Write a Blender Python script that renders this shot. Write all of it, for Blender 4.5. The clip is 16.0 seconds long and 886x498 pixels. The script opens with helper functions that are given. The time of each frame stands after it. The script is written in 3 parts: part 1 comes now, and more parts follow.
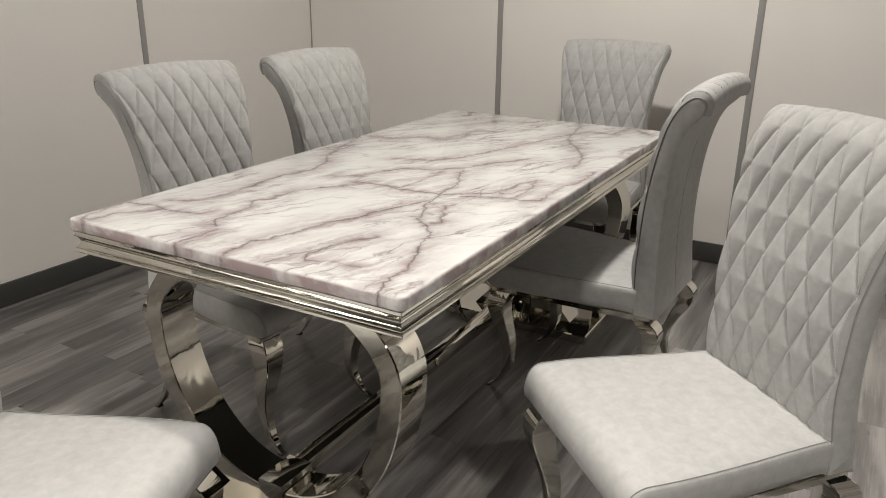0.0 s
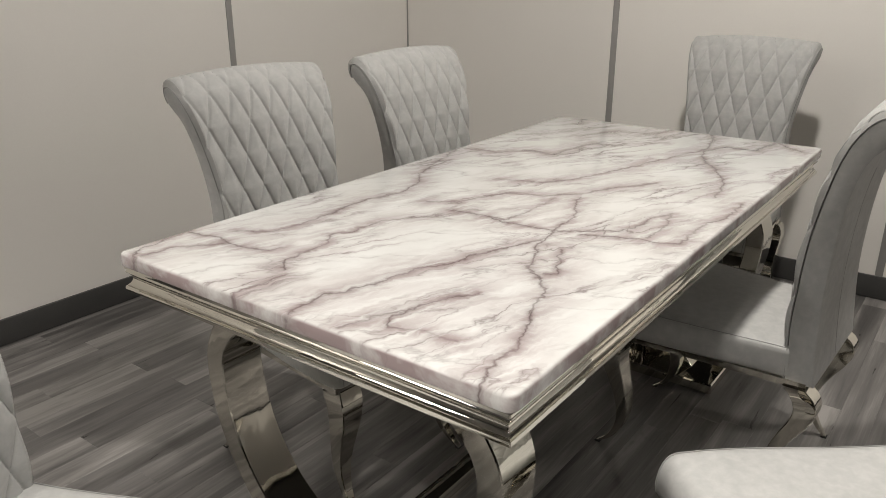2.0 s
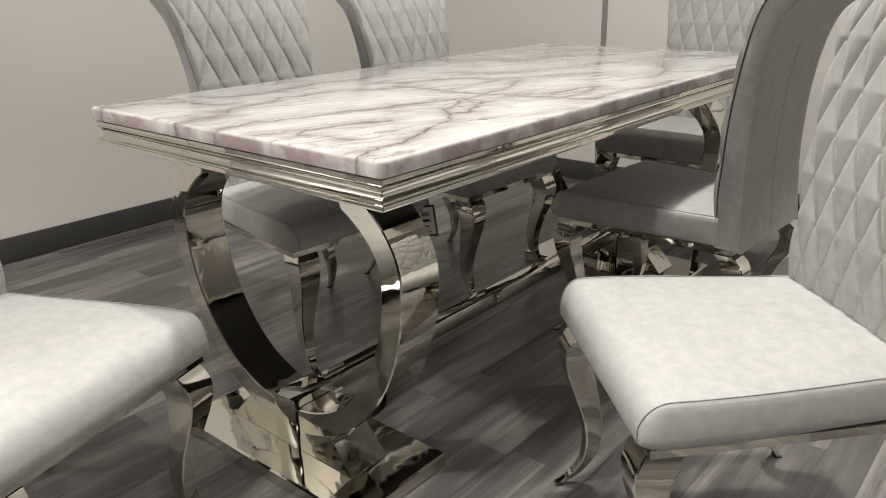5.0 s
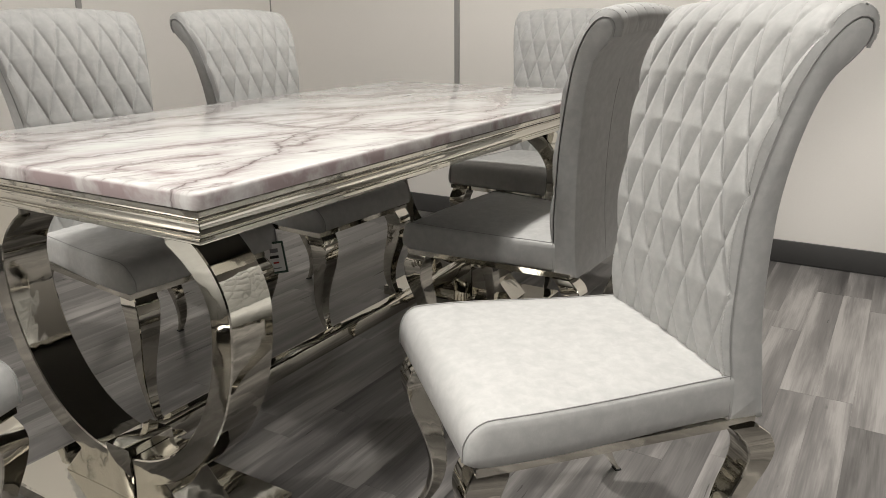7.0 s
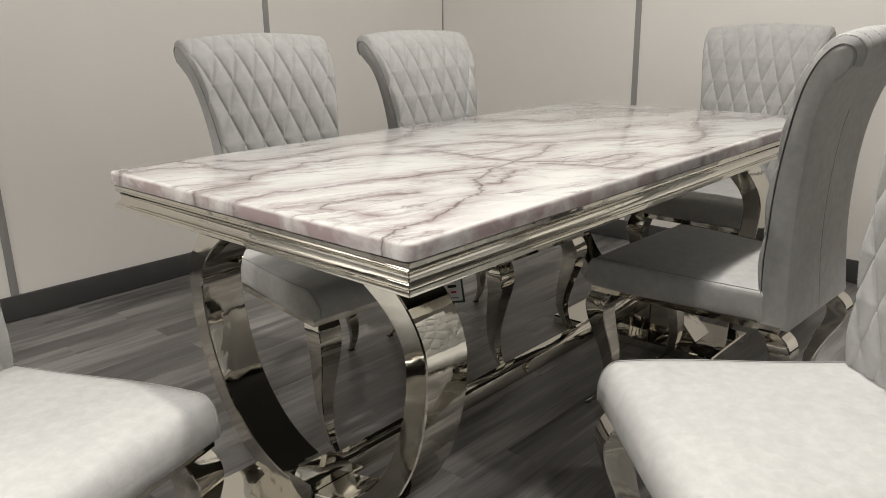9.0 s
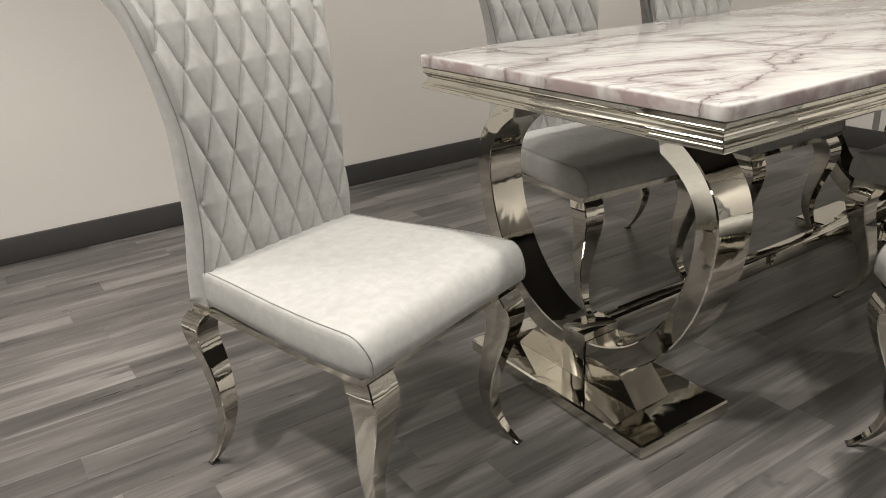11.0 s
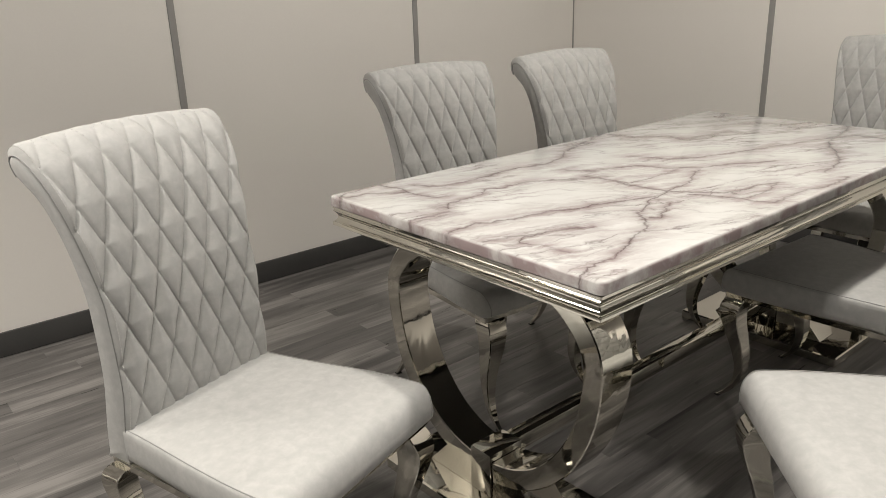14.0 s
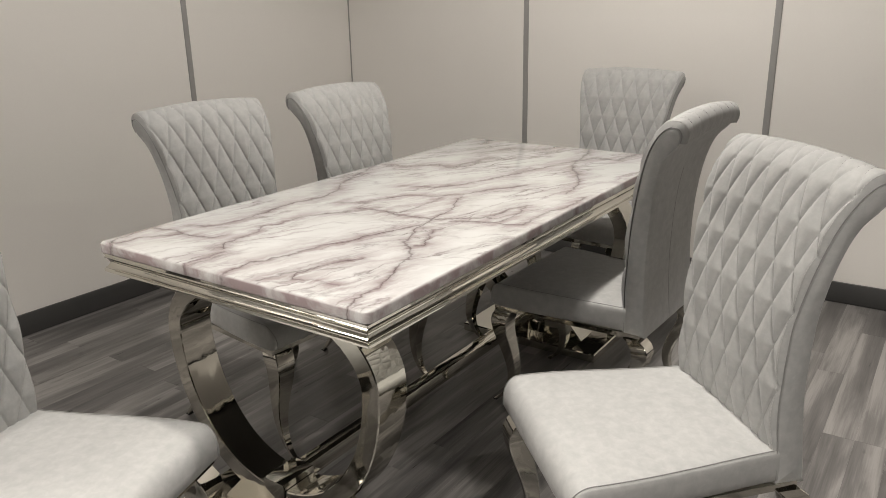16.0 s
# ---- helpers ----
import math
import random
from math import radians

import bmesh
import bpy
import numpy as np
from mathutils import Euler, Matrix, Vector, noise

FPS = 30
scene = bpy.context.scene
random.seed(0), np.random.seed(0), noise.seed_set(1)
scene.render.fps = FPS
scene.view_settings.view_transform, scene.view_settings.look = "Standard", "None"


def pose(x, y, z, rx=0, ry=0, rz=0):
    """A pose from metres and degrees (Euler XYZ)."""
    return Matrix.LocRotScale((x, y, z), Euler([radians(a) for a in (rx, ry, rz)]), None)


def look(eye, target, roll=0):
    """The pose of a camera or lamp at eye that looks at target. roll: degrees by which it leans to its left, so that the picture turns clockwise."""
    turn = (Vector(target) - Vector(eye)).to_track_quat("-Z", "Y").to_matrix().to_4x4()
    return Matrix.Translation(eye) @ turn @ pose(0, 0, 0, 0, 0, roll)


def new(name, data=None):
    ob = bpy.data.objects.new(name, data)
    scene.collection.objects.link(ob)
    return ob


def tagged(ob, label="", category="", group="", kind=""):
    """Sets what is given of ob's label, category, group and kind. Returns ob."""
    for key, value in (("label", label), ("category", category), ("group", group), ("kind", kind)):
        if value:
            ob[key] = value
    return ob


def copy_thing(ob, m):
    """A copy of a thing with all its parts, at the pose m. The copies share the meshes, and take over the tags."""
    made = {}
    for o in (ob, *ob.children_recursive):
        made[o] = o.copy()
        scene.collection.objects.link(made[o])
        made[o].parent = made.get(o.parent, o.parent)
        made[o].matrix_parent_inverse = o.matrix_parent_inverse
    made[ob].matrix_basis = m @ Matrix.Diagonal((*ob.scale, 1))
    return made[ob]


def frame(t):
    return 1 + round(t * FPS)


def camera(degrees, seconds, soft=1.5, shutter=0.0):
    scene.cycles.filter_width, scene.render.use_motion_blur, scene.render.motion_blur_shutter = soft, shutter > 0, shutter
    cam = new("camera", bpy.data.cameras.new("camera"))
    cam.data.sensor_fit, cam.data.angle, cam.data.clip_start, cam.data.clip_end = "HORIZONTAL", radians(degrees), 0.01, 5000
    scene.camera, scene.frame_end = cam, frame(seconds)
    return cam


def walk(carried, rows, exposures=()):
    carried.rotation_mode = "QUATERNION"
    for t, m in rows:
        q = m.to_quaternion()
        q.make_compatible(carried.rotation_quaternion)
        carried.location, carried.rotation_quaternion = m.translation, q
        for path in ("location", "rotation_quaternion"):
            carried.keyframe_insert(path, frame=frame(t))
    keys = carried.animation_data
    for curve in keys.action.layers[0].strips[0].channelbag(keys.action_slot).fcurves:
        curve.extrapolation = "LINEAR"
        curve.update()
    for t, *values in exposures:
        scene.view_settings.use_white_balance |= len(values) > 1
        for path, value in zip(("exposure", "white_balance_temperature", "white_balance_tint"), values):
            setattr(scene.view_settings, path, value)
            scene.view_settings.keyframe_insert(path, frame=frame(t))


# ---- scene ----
cam = camera(60.3, 16.0, soft=0.7)
PATH = [
    (0, (1.549, -1.013, 1.288), (0.623, 0.629, 0.621), 0.6),
    (0.5, (1.497, -0.98, 1.301), (0.536, 0.642, 0.633), 0.3),
    (1, (1.467, -0.944, 1.311), (0.469, 0.656, 0.645), 0.2),
    (1.5, (1.398, -0.838, 1.309), (0.346, 0.723, 0.633), 0.1),
    (2, (1.334, -0.736, 1.289), (0.216, 0.771, 0.597), 0.0),
    (2.5, (1.418, -0.661, 1.252), (0.195, 0.744, 0.525), -0.5),
    (3, (1.532, -0.651, 1.213), (0.24, 0.682, 0.468), -0.7),
    (5.5, (1.708, -0.795, 1.003), (0.533, 0.685, 0.348), -1.3),
    (6, (1.741, -0.769, 0.99), (0.632, 0.768, 0.352), -1.3),
    (6.5, (1.756, -0.749, 0.987), (0.72, 0.847, 0.371), -0.8),
    (7, (1.767, -0.739, 1.016), (0.777, 0.897, 0.432), -0.4),
    (7.5, (1.758, -0.716, 1.044), (0.774, 0.937, 0.497), 0.1),
    (8, (1.729, -0.688, 1.066), (0.687, 0.936, 0.541), 0.3),
    (8.5, (1.672, -0.678, 1.076), (0.511, 0.861, 0.544), -0.3),
    (9, (1.611, -0.711, 1.061), (0.321, 0.708, 0.496), -0.9),
    (9.5, (1.595, -0.784, 1.035), (0.198, 0.506, 0.415), -1.1),
    (10, (1.625, -0.878, 1.01), (0.148, 0.288, 0.334), -2.2),
    (12.5, (1.634, -1.081, 1.142), (0.044, -0.137, 0.379), -2.2),
    (13, (1.634, -1.076, 1.203), (0.057, -0.076, 0.486), -1.8),
    (13.5, (1.661, -1.039, 1.243), (0.125, 0.05, 0.569), -2.0),
    (14, (1.684, -1.022, 1.275), (0.232, 0.193, 0.63), -2.0),
    (14.5, (1.698, -1.011, 1.298), (0.347, 0.326, 0.675), -1.9),
    (15, (1.712, -1.01, 1.314), (0.47, 0.433, 0.703), -1.7),
    (15.5, (1.746, -1.021, 1.328), (0.593, 0.497, 0.72), -1.5),
    (16, (1.8, -1.039, 1.338), (0.716, 0.527, 0.726), -1.1),
]
LIGHT = [(0.0, 0.06, 6600, 11), (3.0, 0.0, 6550, 10), (5.5, 0.34, 6550, 10), (7.0, 0.32, 6450, 10), (8.5, 0.18, 6450, 10), (10.0, 0.22, 6550, 10), (12.5, 0.3, 6750, 10), (14.5, 0.02, 6650, 10), (16.0, 0.04, 6600, 11)]
walk(cam, [(t, look(eye, target, roll)) for t, eye, target, roll in PATH], LIGHT)

# ---- world and lights ----
world = bpy.data.worlds.new("world")
scene.world = world
world.use_nodes = True
world.node_tree.nodes["Background"].inputs[0].default_value = (0.9, 0.93, 1.0, 1)
world.node_tree.nodes["Background"].inputs[1].default_value = 0.008

CEIL = 2.75
ROOM = (-1.435, 8.5, -9.0, 2.668)  # west, east, south, north inner faces


LAMP_COLOUR = (1.0, 0.955, 0.89)
# recessed spotlights: x, y, watts, beam in degrees
SPOTS = [(0.40, -1.7, 155, 104), (0.80, 1.04, 184, 150), (1.0, -0.9, 98, 94), (2.35, -0.7, 125, 94), (2.9, 1.75, 260, 82)]
for lx, ly, watts, beam in SPOTS:
    data = bpy.data.lights.new("spot_lamp", "SPOT")
    data.energy, data.color, data.shadow_soft_size = watts, LAMP_COLOUR, 0.08
    data.spot_size, data.spot_blend = radians(beam), 0.35
    new("spot_lamp", data).matrix_world = pose(lx, ly, CEIL - 0.02)
# unseen fill lamps added to lift the walls: x, y, width, length, watts
FILL_PANELS = [(-0.85, -2.0, 0.58, 1.18, 34),
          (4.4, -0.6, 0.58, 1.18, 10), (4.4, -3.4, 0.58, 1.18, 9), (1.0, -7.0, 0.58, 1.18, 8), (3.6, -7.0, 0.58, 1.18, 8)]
for lx, ly, wx, wy, watts in FILL_PANELS:
    data = bpy.data.lights.new("fill_lamp", "AREA")
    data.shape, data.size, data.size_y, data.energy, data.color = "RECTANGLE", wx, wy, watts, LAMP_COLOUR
    new("fill_lamp", data).matrix_world = pose(lx, ly, CEIL - 0.015)


# ---- materials ----
def mat(name, colour=(0.5, 0.5, 0.5), rough=0.5, metal=0.0):
    m = bpy.data.materials.new(name)
    m.use_nodes = True
    b = m.node_tree.nodes["Principled BSDF"]
    b.inputs["Base Color"].default_value = (*colour, 1)
    b.inputs["Roughness"].default_value = rough
    b.inputs["Metallic"].default_value = metal
    return m, m.node_tree.nodes, m.node_tree.links, b


def coords(nodes, links, kind="Object", scale=(1, 1, 1)):
    c, mp = nodes.new("ShaderNodeTexCoord"), nodes.new("ShaderNodeMapping")
    mp.inputs["Scale"].default_value = scale
    links.new(c.outputs[kind], mp.inputs["Vector"])
    return mp.outputs[0]


def noise_tex(nodes, links, vec, scale, detail=4.0, rough=0.55, dist=0.0):
    n = nodes.new("ShaderNodeTexNoise")
    n.inputs["Scale"].default_value, n.inputs["Detail"].default_value = scale, detail
    n.inputs["Roughness"].default_value, n.inputs["Distortion"].default_value = rough, dist
    if vec is not None:
        links.new(vec, n.inputs["Vector"])
    return n


def ramp(nodes, links, fac, stops):
    r = nodes.new("ShaderNodeValToRGB")
    els = r.color_ramp.elements
    while len(els) < len(stops):
        els.new(0.5)
    for e, (p, c) in zip(els, stops):
        e.position, e.color = p, (*c, 1) if len(c) == 3 else c
    links.new(fac, r.inputs[0])
    return r.outputs[0]


def grey(v):
    return (v, v, v)


def math_node(nodes, links, op, a, b=None, clamp=False):
    n = nodes.new("ShaderNodeMath")
    n.operation, n.use_clamp = op, clamp
    for i, v in enumerate((a, b)):
        if v is None:
            continue
        if isinstance(v, (int, float)):
            n.inputs[i].default_value = v
        else:
            links.new(v, n.inputs[i])
    return n.outputs[0]


def mix(nodes, links, fac, a, b, blend="MIX"):
    n = nodes.new("ShaderNodeMix")
    n.data_type, n.blend_type = "RGBA", blend
    for i, v in ((0, fac), (6, a), (7, b)):
        if isinstance(v, (int, float)):
            n.inputs[i].default_value = v
        elif isinstance(v, tuple):
            n.inputs[i].default_value = (*v, 1)
        else:
            links.new(v, n.inputs[i])
    return n.outputs[2]


def bump(nodes, links, bsdf, height, strength, dist):
    b = nodes.new("ShaderNodeBump")
    b.inputs["Strength"].default_value, b.inputs["Distance"].default_value = strength, dist
    links.new(height, b.inputs["Height"])
    links.new(b.outputs[0], bsdf.inputs["Normal"])


def make_plain(name, colour, rough, spread=0.06, scale=6.0, bump_scale=120.0, bump_depth=0.0004, metal=0.0):
    """Painted or moulded surface: broad mottling, fine grain in tone and relief."""
    m, n, l, b = mat(name, colour, rough, metal)
    v = coords(n, l)
    big, fine = noise_tex(n, l, v, scale, 5), noise_tex(n, l, v, bump_scale, 3)
    tone = math_node(n, l, "ADD", math_node(n, l, "MULTIPLY", big.outputs[0], 0.7), math_node(n, l, "MULTIPLY", fine.outputs[0], 0.3))
    lo, hi = tuple(c * (1 - spread) for c in colour), tuple(min(1, c * (1 + spread)) for c in colour)
    l.new(ramp(n, l, tone, [(0.3, lo), (0.7, hi)]), b.inputs["Base Color"])
    bump(n, l, b, fine.outputs[0], 0.4, bump_depth)
    return m


def make_leather():
    """Pale grey suede-look leather with cloudy mottling and a fine pebble."""
    m, n, l, b = mat("pale_grey_leather", (0.5, 0.5, 0.49), 0.55)
    v = coords(n, l)
    cloud = noise_tex(n, l, v, 42, 5, 0.63, 0.3)
    broad = noise_tex(n, l, v, 5, 3, 0.5)
    fine = noise_tex(n, l, v, 420, 3)
    c1 = ramp(n, l, cloud.outputs[0], [(0.32, (0.422, 0.423, 0.414)), (0.5, (0.454, 0.454, 0.443)), (0.66, (0.492, 0.490, 0.477))])
    c2 = ramp(n, l, broad.outputs[0], [(0.3, grey(0.90)), (0.7, grey(1.0))])
    l.new(mix(n, l, 1.0, c1, c2, "MULTIPLY"), b.inputs["Base Color"])
    l.new(ramp(n, l, cloud.outputs[0], [(0.3, grey(0.74)), (0.7, grey(0.58))]), b.inputs["Roughness"])
    h = math_node(n, l, "ADD", fine.outputs[0], math_node(n, l, "MULTIPLY", cloud.outputs[0], 2.0))
    bump(n, l, b, h, 0.25, 0.0006)
    b.inputs["Sheen Weight"].default_value = 0.15
    return m


def make_chrome(name, lo, hi):
    """Polished stainless steel, slightly warm, with faint waviness and smears; lo, hi: roughness."""
    m, n, l, b = mat(name, (0.66, 0.635, 0.57), 0.05, 1.0)
    v = coords(n, l)
    smear, wave = noise_tex(n, l, v, 30, 4), noise_tex(n, l, v, 10, 2, 0.5, 0.6)
    l.new(ramp(n, l, smear.outputs[0], [(0.35, grey(lo)), (0.75, grey(hi))]), b.inputs["Roughness"])
    bump(n, l, b, wave.outputs[0], 0.2, 0.006)
    return m


def make_marble():
    """White polished marble; veins run as chains of segments (metres on the top) bent by noise."""
    m, n, l, b = mat("white_marble", (0.8, 0.8, 0.78), 0.13)
    tc = n.new("ShaderNodeTexCoord")
    base = tc.outputs["Object"]
    w1, w2 = noise_tex(n, l, base, 5.5, 4, 0.6), noise_tex(n, l, base, 26, 3, 0.6)

    def warp(src, tex, amount):
        s = n.new("ShaderNodeVectorMath")
        s.operation = "SUBTRACT"
        l.new(tex.outputs["Color"], s.inputs[0])
        s.inputs[1].default_value = (0.5, 0.5, 0.5)
        k = n.new("ShaderNodeVectorMath")
        k.operation = "MULTIPLY_ADD"
        l.new(s.outputs[0], k.inputs[0])
        k.inputs[1].default_value = (amount, amount, 0)
        l.new(src, k.inputs[2])
        return k.outputs[0]

    w3 = noise_tex(n, l, base, 80, 3, 0.6)
    p = warp(warp(warp(base, w1, 0.05), w2, 0.03), w3, 0.006)
    flat = n.new("ShaderNodeVectorMath")
    flat.operation = "MULTIPLY"
    l.new(p, flat.inputs[0])
    flat.inputs[1].default_value = (1, 1, 0)
    p = flat.outputs[0]

    def seg(ax, ay, bx, by):
        d = Vector((bx - ax, by - ay, 0))
        s = n.new("ShaderNodeVectorMath")
        s.operation = "SUBTRACT"
        l.new(p, s.inputs[0])
        s.inputs[1].default_value = (ax, ay, 0)
        t = n.new("ShaderNodeVectorMath")
        t.operation = "DOT_PRODUCT"
        l.new(s.outputs[0], t.inputs[0])
        t.inputs[1].default_value = d / d.length_squared
        c = n.new("ShaderNodeClamp")
        l.new(t.outputs["Value"], c.inputs[0])
        q = n.new("ShaderNodeVectorMath")
        q.operation = "SCALE"
        q.inputs[0].default_value = d
        l.new(c.outputs[0], q.inputs["Scale"])
        e = n.new("ShaderNodeVectorMath")
        e.operation = "DISTANCE"
        l.new(s.outputs[0], e.inputs[0])
        l.new(q.outputs[0], e.inputs[1])
        return e.outputs["Value"]

    def nearest(chains):
        best = None
        for chain in chains:
            for a, c in zip(chain, chain[1:]):
                d = seg(*a, *c)
                best = d if best is None else math_node(n, l, "MINIMUM", best, d)
        return best

    strong = nearest([
        [(0.79, 0.23), (0.77, 0.3), (0.73, 0.36), (0.68, 0.41), (0.64, 0.52), (0.62, 0.62), (0.61, 0.68), (0.6, 0.75), (0.56, 0.83), (0.55, 0.88)],
        [(0.55, 1.84), (0.6, 1.7), (0.62, 1.54), (0.67, 1.4), (0.72, 1.33), (0.77, 1.24), (0.8, 1.15), (0.81, 1.06)],
        [(0.18, 0.66), (0.15, 0.76), (0.1, 0.82), (0.08, 0.91), (0.07, 0.99)],
        [(0.09, 1.8), (0.13, 1.7)],
        [(0.11, -0.03), (0.05, 0.0), (0.02, 0.04), (0.01, 0.09), (0.01, 0.16)],
        [(0.32, 0.12), (0.29, 0.16), (0.29, 0.21), (0.29, 0.26), (0.26, 0.33), (0.28, 0.38), (0.29, 0.46), (0.33, 0.52)],
        [(0.85, -0.01), (0.83, 0.03), (0.82, 0.07), (0.83, 0.12), (0.79, 0.24), (0.77, 0.3)],
    ])
    medium = nearest([
        [(0.45, 0.61), (0.51, 0.6), (0.58, 0.61), (0.63, 0.62), (0.68, 0.66), (0.73, 0.69), (0.75, 0.77), (0.76, 0.82), (0.78, 0.87)],
        [(0.68, 0.63), (0.73, 0.65), (0.78, 0.67), (0.82, 0.67), (0.86, 0.69), (0.86, 0.76), (0.86, 0.85), (0.88, 0.93), (0.88, 1.05)],
        [(0.07, 0.9), (0.0, 1.15), (0.13, 1.15), (0.2, 1.24), (0.28, 1.23), (0.31, 1.45)],
        [(0.48, 0.0), (0.47, 0.04), (0.47, 0.09), (0.49, 0.14), (0.51, 0.21), (0.52, 0.28), (0.56, 0.35), (0.57, 0.4), (0.6, 0.48), (0.63, 0.54)],
        [(0.09, 0.22), (0.15, 0.26), (0.16, 0.32), (0.16, 0.38), (0.16, 0.46), (0.15, 0.53), (0.18, 0.65)],
        [(0.01, 0.16), (0.09, 0.17), (0.16, 0.16), (0.23, 0.18), (0.23, 0.21)],
        [(0.62, 1.54), (0.66, 1.64), (0.74, 1.64), (0.77, 1.79), (0.86, 1.7)],
        [(0.72, 0.39), (0.74, 0.4), (0.72, 0.45), (0.69, 0.52)],
        [(0.79, 0.69), (0.8, 0.74), (0.8, 0.8), (0.78, 0.86)],
        [(0.63, 0.06), (0.62, 0.1), (0.63, 0.15), (0.65, 0.19), (0.68, 0.25)],
    ])
    faint = nearest([
        [(0.3, 0.9), (0.41, 0.93), (0.46, 1.01), (0.5, 1.12), (0.54, 1.28), (0.58, 1.39), (0.61, 1.57)],
        [(0.28, 0.63), (0.35, 0.68), (0.38, 0.8), (0.47, 0.83), (0.54, 0.9), (0.57, 0.98), (0.65, 1.11)],
        [(0.36, 0.61), (0.45, 0.61), (0.5, 0.61), (0.51, 0.7), (0.5, 0.83)],
        [(0.22, 1.52), (0.29, 1.66), (0.4, 1.69), (0.47, 1.9)],
        [(0.06, 0.01), (0.06, 0.07), (0.09, 0.12), (0.13, 0.16)],
        [(0.37, -0.02), (0.34, 0.01), (0.34, 0.05), (0.35, 0.1)],
        [(0.63, 0.06), (0.67, 0.08), (0.72, 0.08), (0.75, 0.08)],
        [(0.58, 0.02), (0.59, 0.08), (0.62, 0.12)],
        [(0.64, 0.17), (0.66, 0.22), (0.69, 0.25)],
    ])
    breakup = noise_tex(n, l, base, 7, 3)
    v1 = ramp(n, l, strong, [(0.0, grey(0.85)), (0.0016, grey(0.66)), (0.004, grey(0.34)), (0.012, grey(0.14)), (0.035, grey(0))])
    v2 = ramp(n, l, medium, [(0.0, grey(0.82)), (0.0018, grey(0.66)), (0.004, grey(0.38)), (0.012, grey(0.15)), (0.04, grey(0))])
    v5 = ramp(n, l, faint, [(0.0, grey(0.66)), (0.002, grey(0.5)), (0.006, grey(0.24)), (0.018, grey(0.12)), (0.05, grey(0))])
    v2 = math_node(n, l, "MAXIMUM", v2, v5)
    soft = math_node(n, l, "MINIMUM", medium, faint)
    # finer secondary veins, drawn out along the slab
    def grain(turn, sx, sy):
        """The slab's plane turned by so many degrees, then drawn out."""
        a, b_ = n.new("ShaderNodeMapping"), n.new("ShaderNodeMapping")
        a.inputs["Rotation"].default_value, b_.inputs["Scale"].default_value = (0, 0, radians(turn)), (sx, sy, 1.0)
        l.new(p, a.inputs["Vector"])
        l.new(a.outputs[0], b_.inputs["Vector"])
        return b_

    mp = grain(21, 3.5, 0.75)
    f1 = noise_tex(n, l, mp.outputs[0], 3.6, 5, 0.52, 0.5)
    ridge = math_node(n, l, "ABSOLUTE", math_node(n, l, "SUBTRACT", f1.outputs[0], 0.5))
    clear = noise_tex(n, l, grain(24, 2.4, 0.8).outputs[0], 2.3, 3, 0.5)
    clear = ramp(n, l, clear.outputs[0], [(0.43, grey(0.03)), (0.58, grey(1))])
    v3 = ramp(n, l, ridge, [(0.0, grey(0.78)), (0.006, grey(0.52)), (0.02, grey(0.22)), (0.06, grey(0))])
    v3 = math_node(n, l, "MULTIPLY", v3, clear)
    mp2 = grain(52, 2.8, 0.9)
    f2 = noise_tex(n, l, mp2.outputs[0], 3.2, 4, 0.5, 0.3)
    ridge2 = math_node(n, l, "ABSOLUTE", math_node(n, l, "SUBTRACT", f2.outputs[0], 0.5))
    v4 = ramp(n, l, ridge2, [(0.0, grey(0.5)), (0.006, grey(0.3)), (0.02, grey(0.12)), (0.05, grey(0))])
    gate = ramp(n, l, breakup.outputs[0], [(0.42, grey(0.0)), (0.62, grey(1))])
    near_v = ramp(n, l, soft, [(0.0, grey(1)), (0.2, grey(0.7))])
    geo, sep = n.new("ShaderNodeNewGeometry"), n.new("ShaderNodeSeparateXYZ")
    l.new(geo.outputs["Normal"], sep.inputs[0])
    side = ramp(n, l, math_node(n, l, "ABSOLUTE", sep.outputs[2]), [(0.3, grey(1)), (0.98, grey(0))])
    fine = math_node(n, l, "MULTIPLY", math_node(n, l, "MAXIMUM", v3, math_node(n, l, "MULTIPLY", v4, gate)), near_v)
    fine = math_node(n, l, "MULTIPLY", fine, math_node(n, l, "SUBTRACT", 1.0, math_node(n, l, "MULTIPLY", side, 0.8)))
    vein = math_node(n, l, "MAXIMUM", math_node(n, l, "MAXIMUM", v1, v2), fine)
    vein = math_node(n, l, "MULTIPLY", vein, ramp(n, l, breakup.outputs[0], [(0.30, grey(0.5)), (0.55, grey(1))]))
    cloud = noise_tex(n, l, p, 6, 5, 0.55)
    ground = ramp(n, l, cloud.outputs[0], [(0.25, (0.56, 0.548, 0.535)), (0.40, (0.65, 0.65, 0.632)), (0.7, (0.7, 0.704, 0.688))])
    haze = math_node(n, l, "MAXIMUM", ramp(n, l, strong, [(0.0, grey(0.7)), (0.025, grey(0.4)), (0.09, grey(0))]), ramp(n, l, soft, [(0.0, grey(0.75)), (0.025, grey(0.42)), (0.10, grey(0))]))
    haze = math_node(n, l, "MAXIMUM", haze, math_node(n, l, "MULTIPLY", clear, ramp(n, l, ridge, [(0.0, grey(0.5)), (0.03, grey(0.3)), (0.11, grey(0))])))
    streaks = noise_tex(n, l, mp.outputs[0], 11, 5, 0.6, 0.4)
    haze = math_node(n, l, "MULTIPLY", haze, ramp(n, l, streaks.outputs[0], [(0.34, grey(0.08)), (0.58, grey(1))]))
    # pink-brown bruises on the cut edges, strengthened to darken them like shade
    bruise_shade = noise_tex(n, l, base, 7.5, 5, 0.62, 0.4)
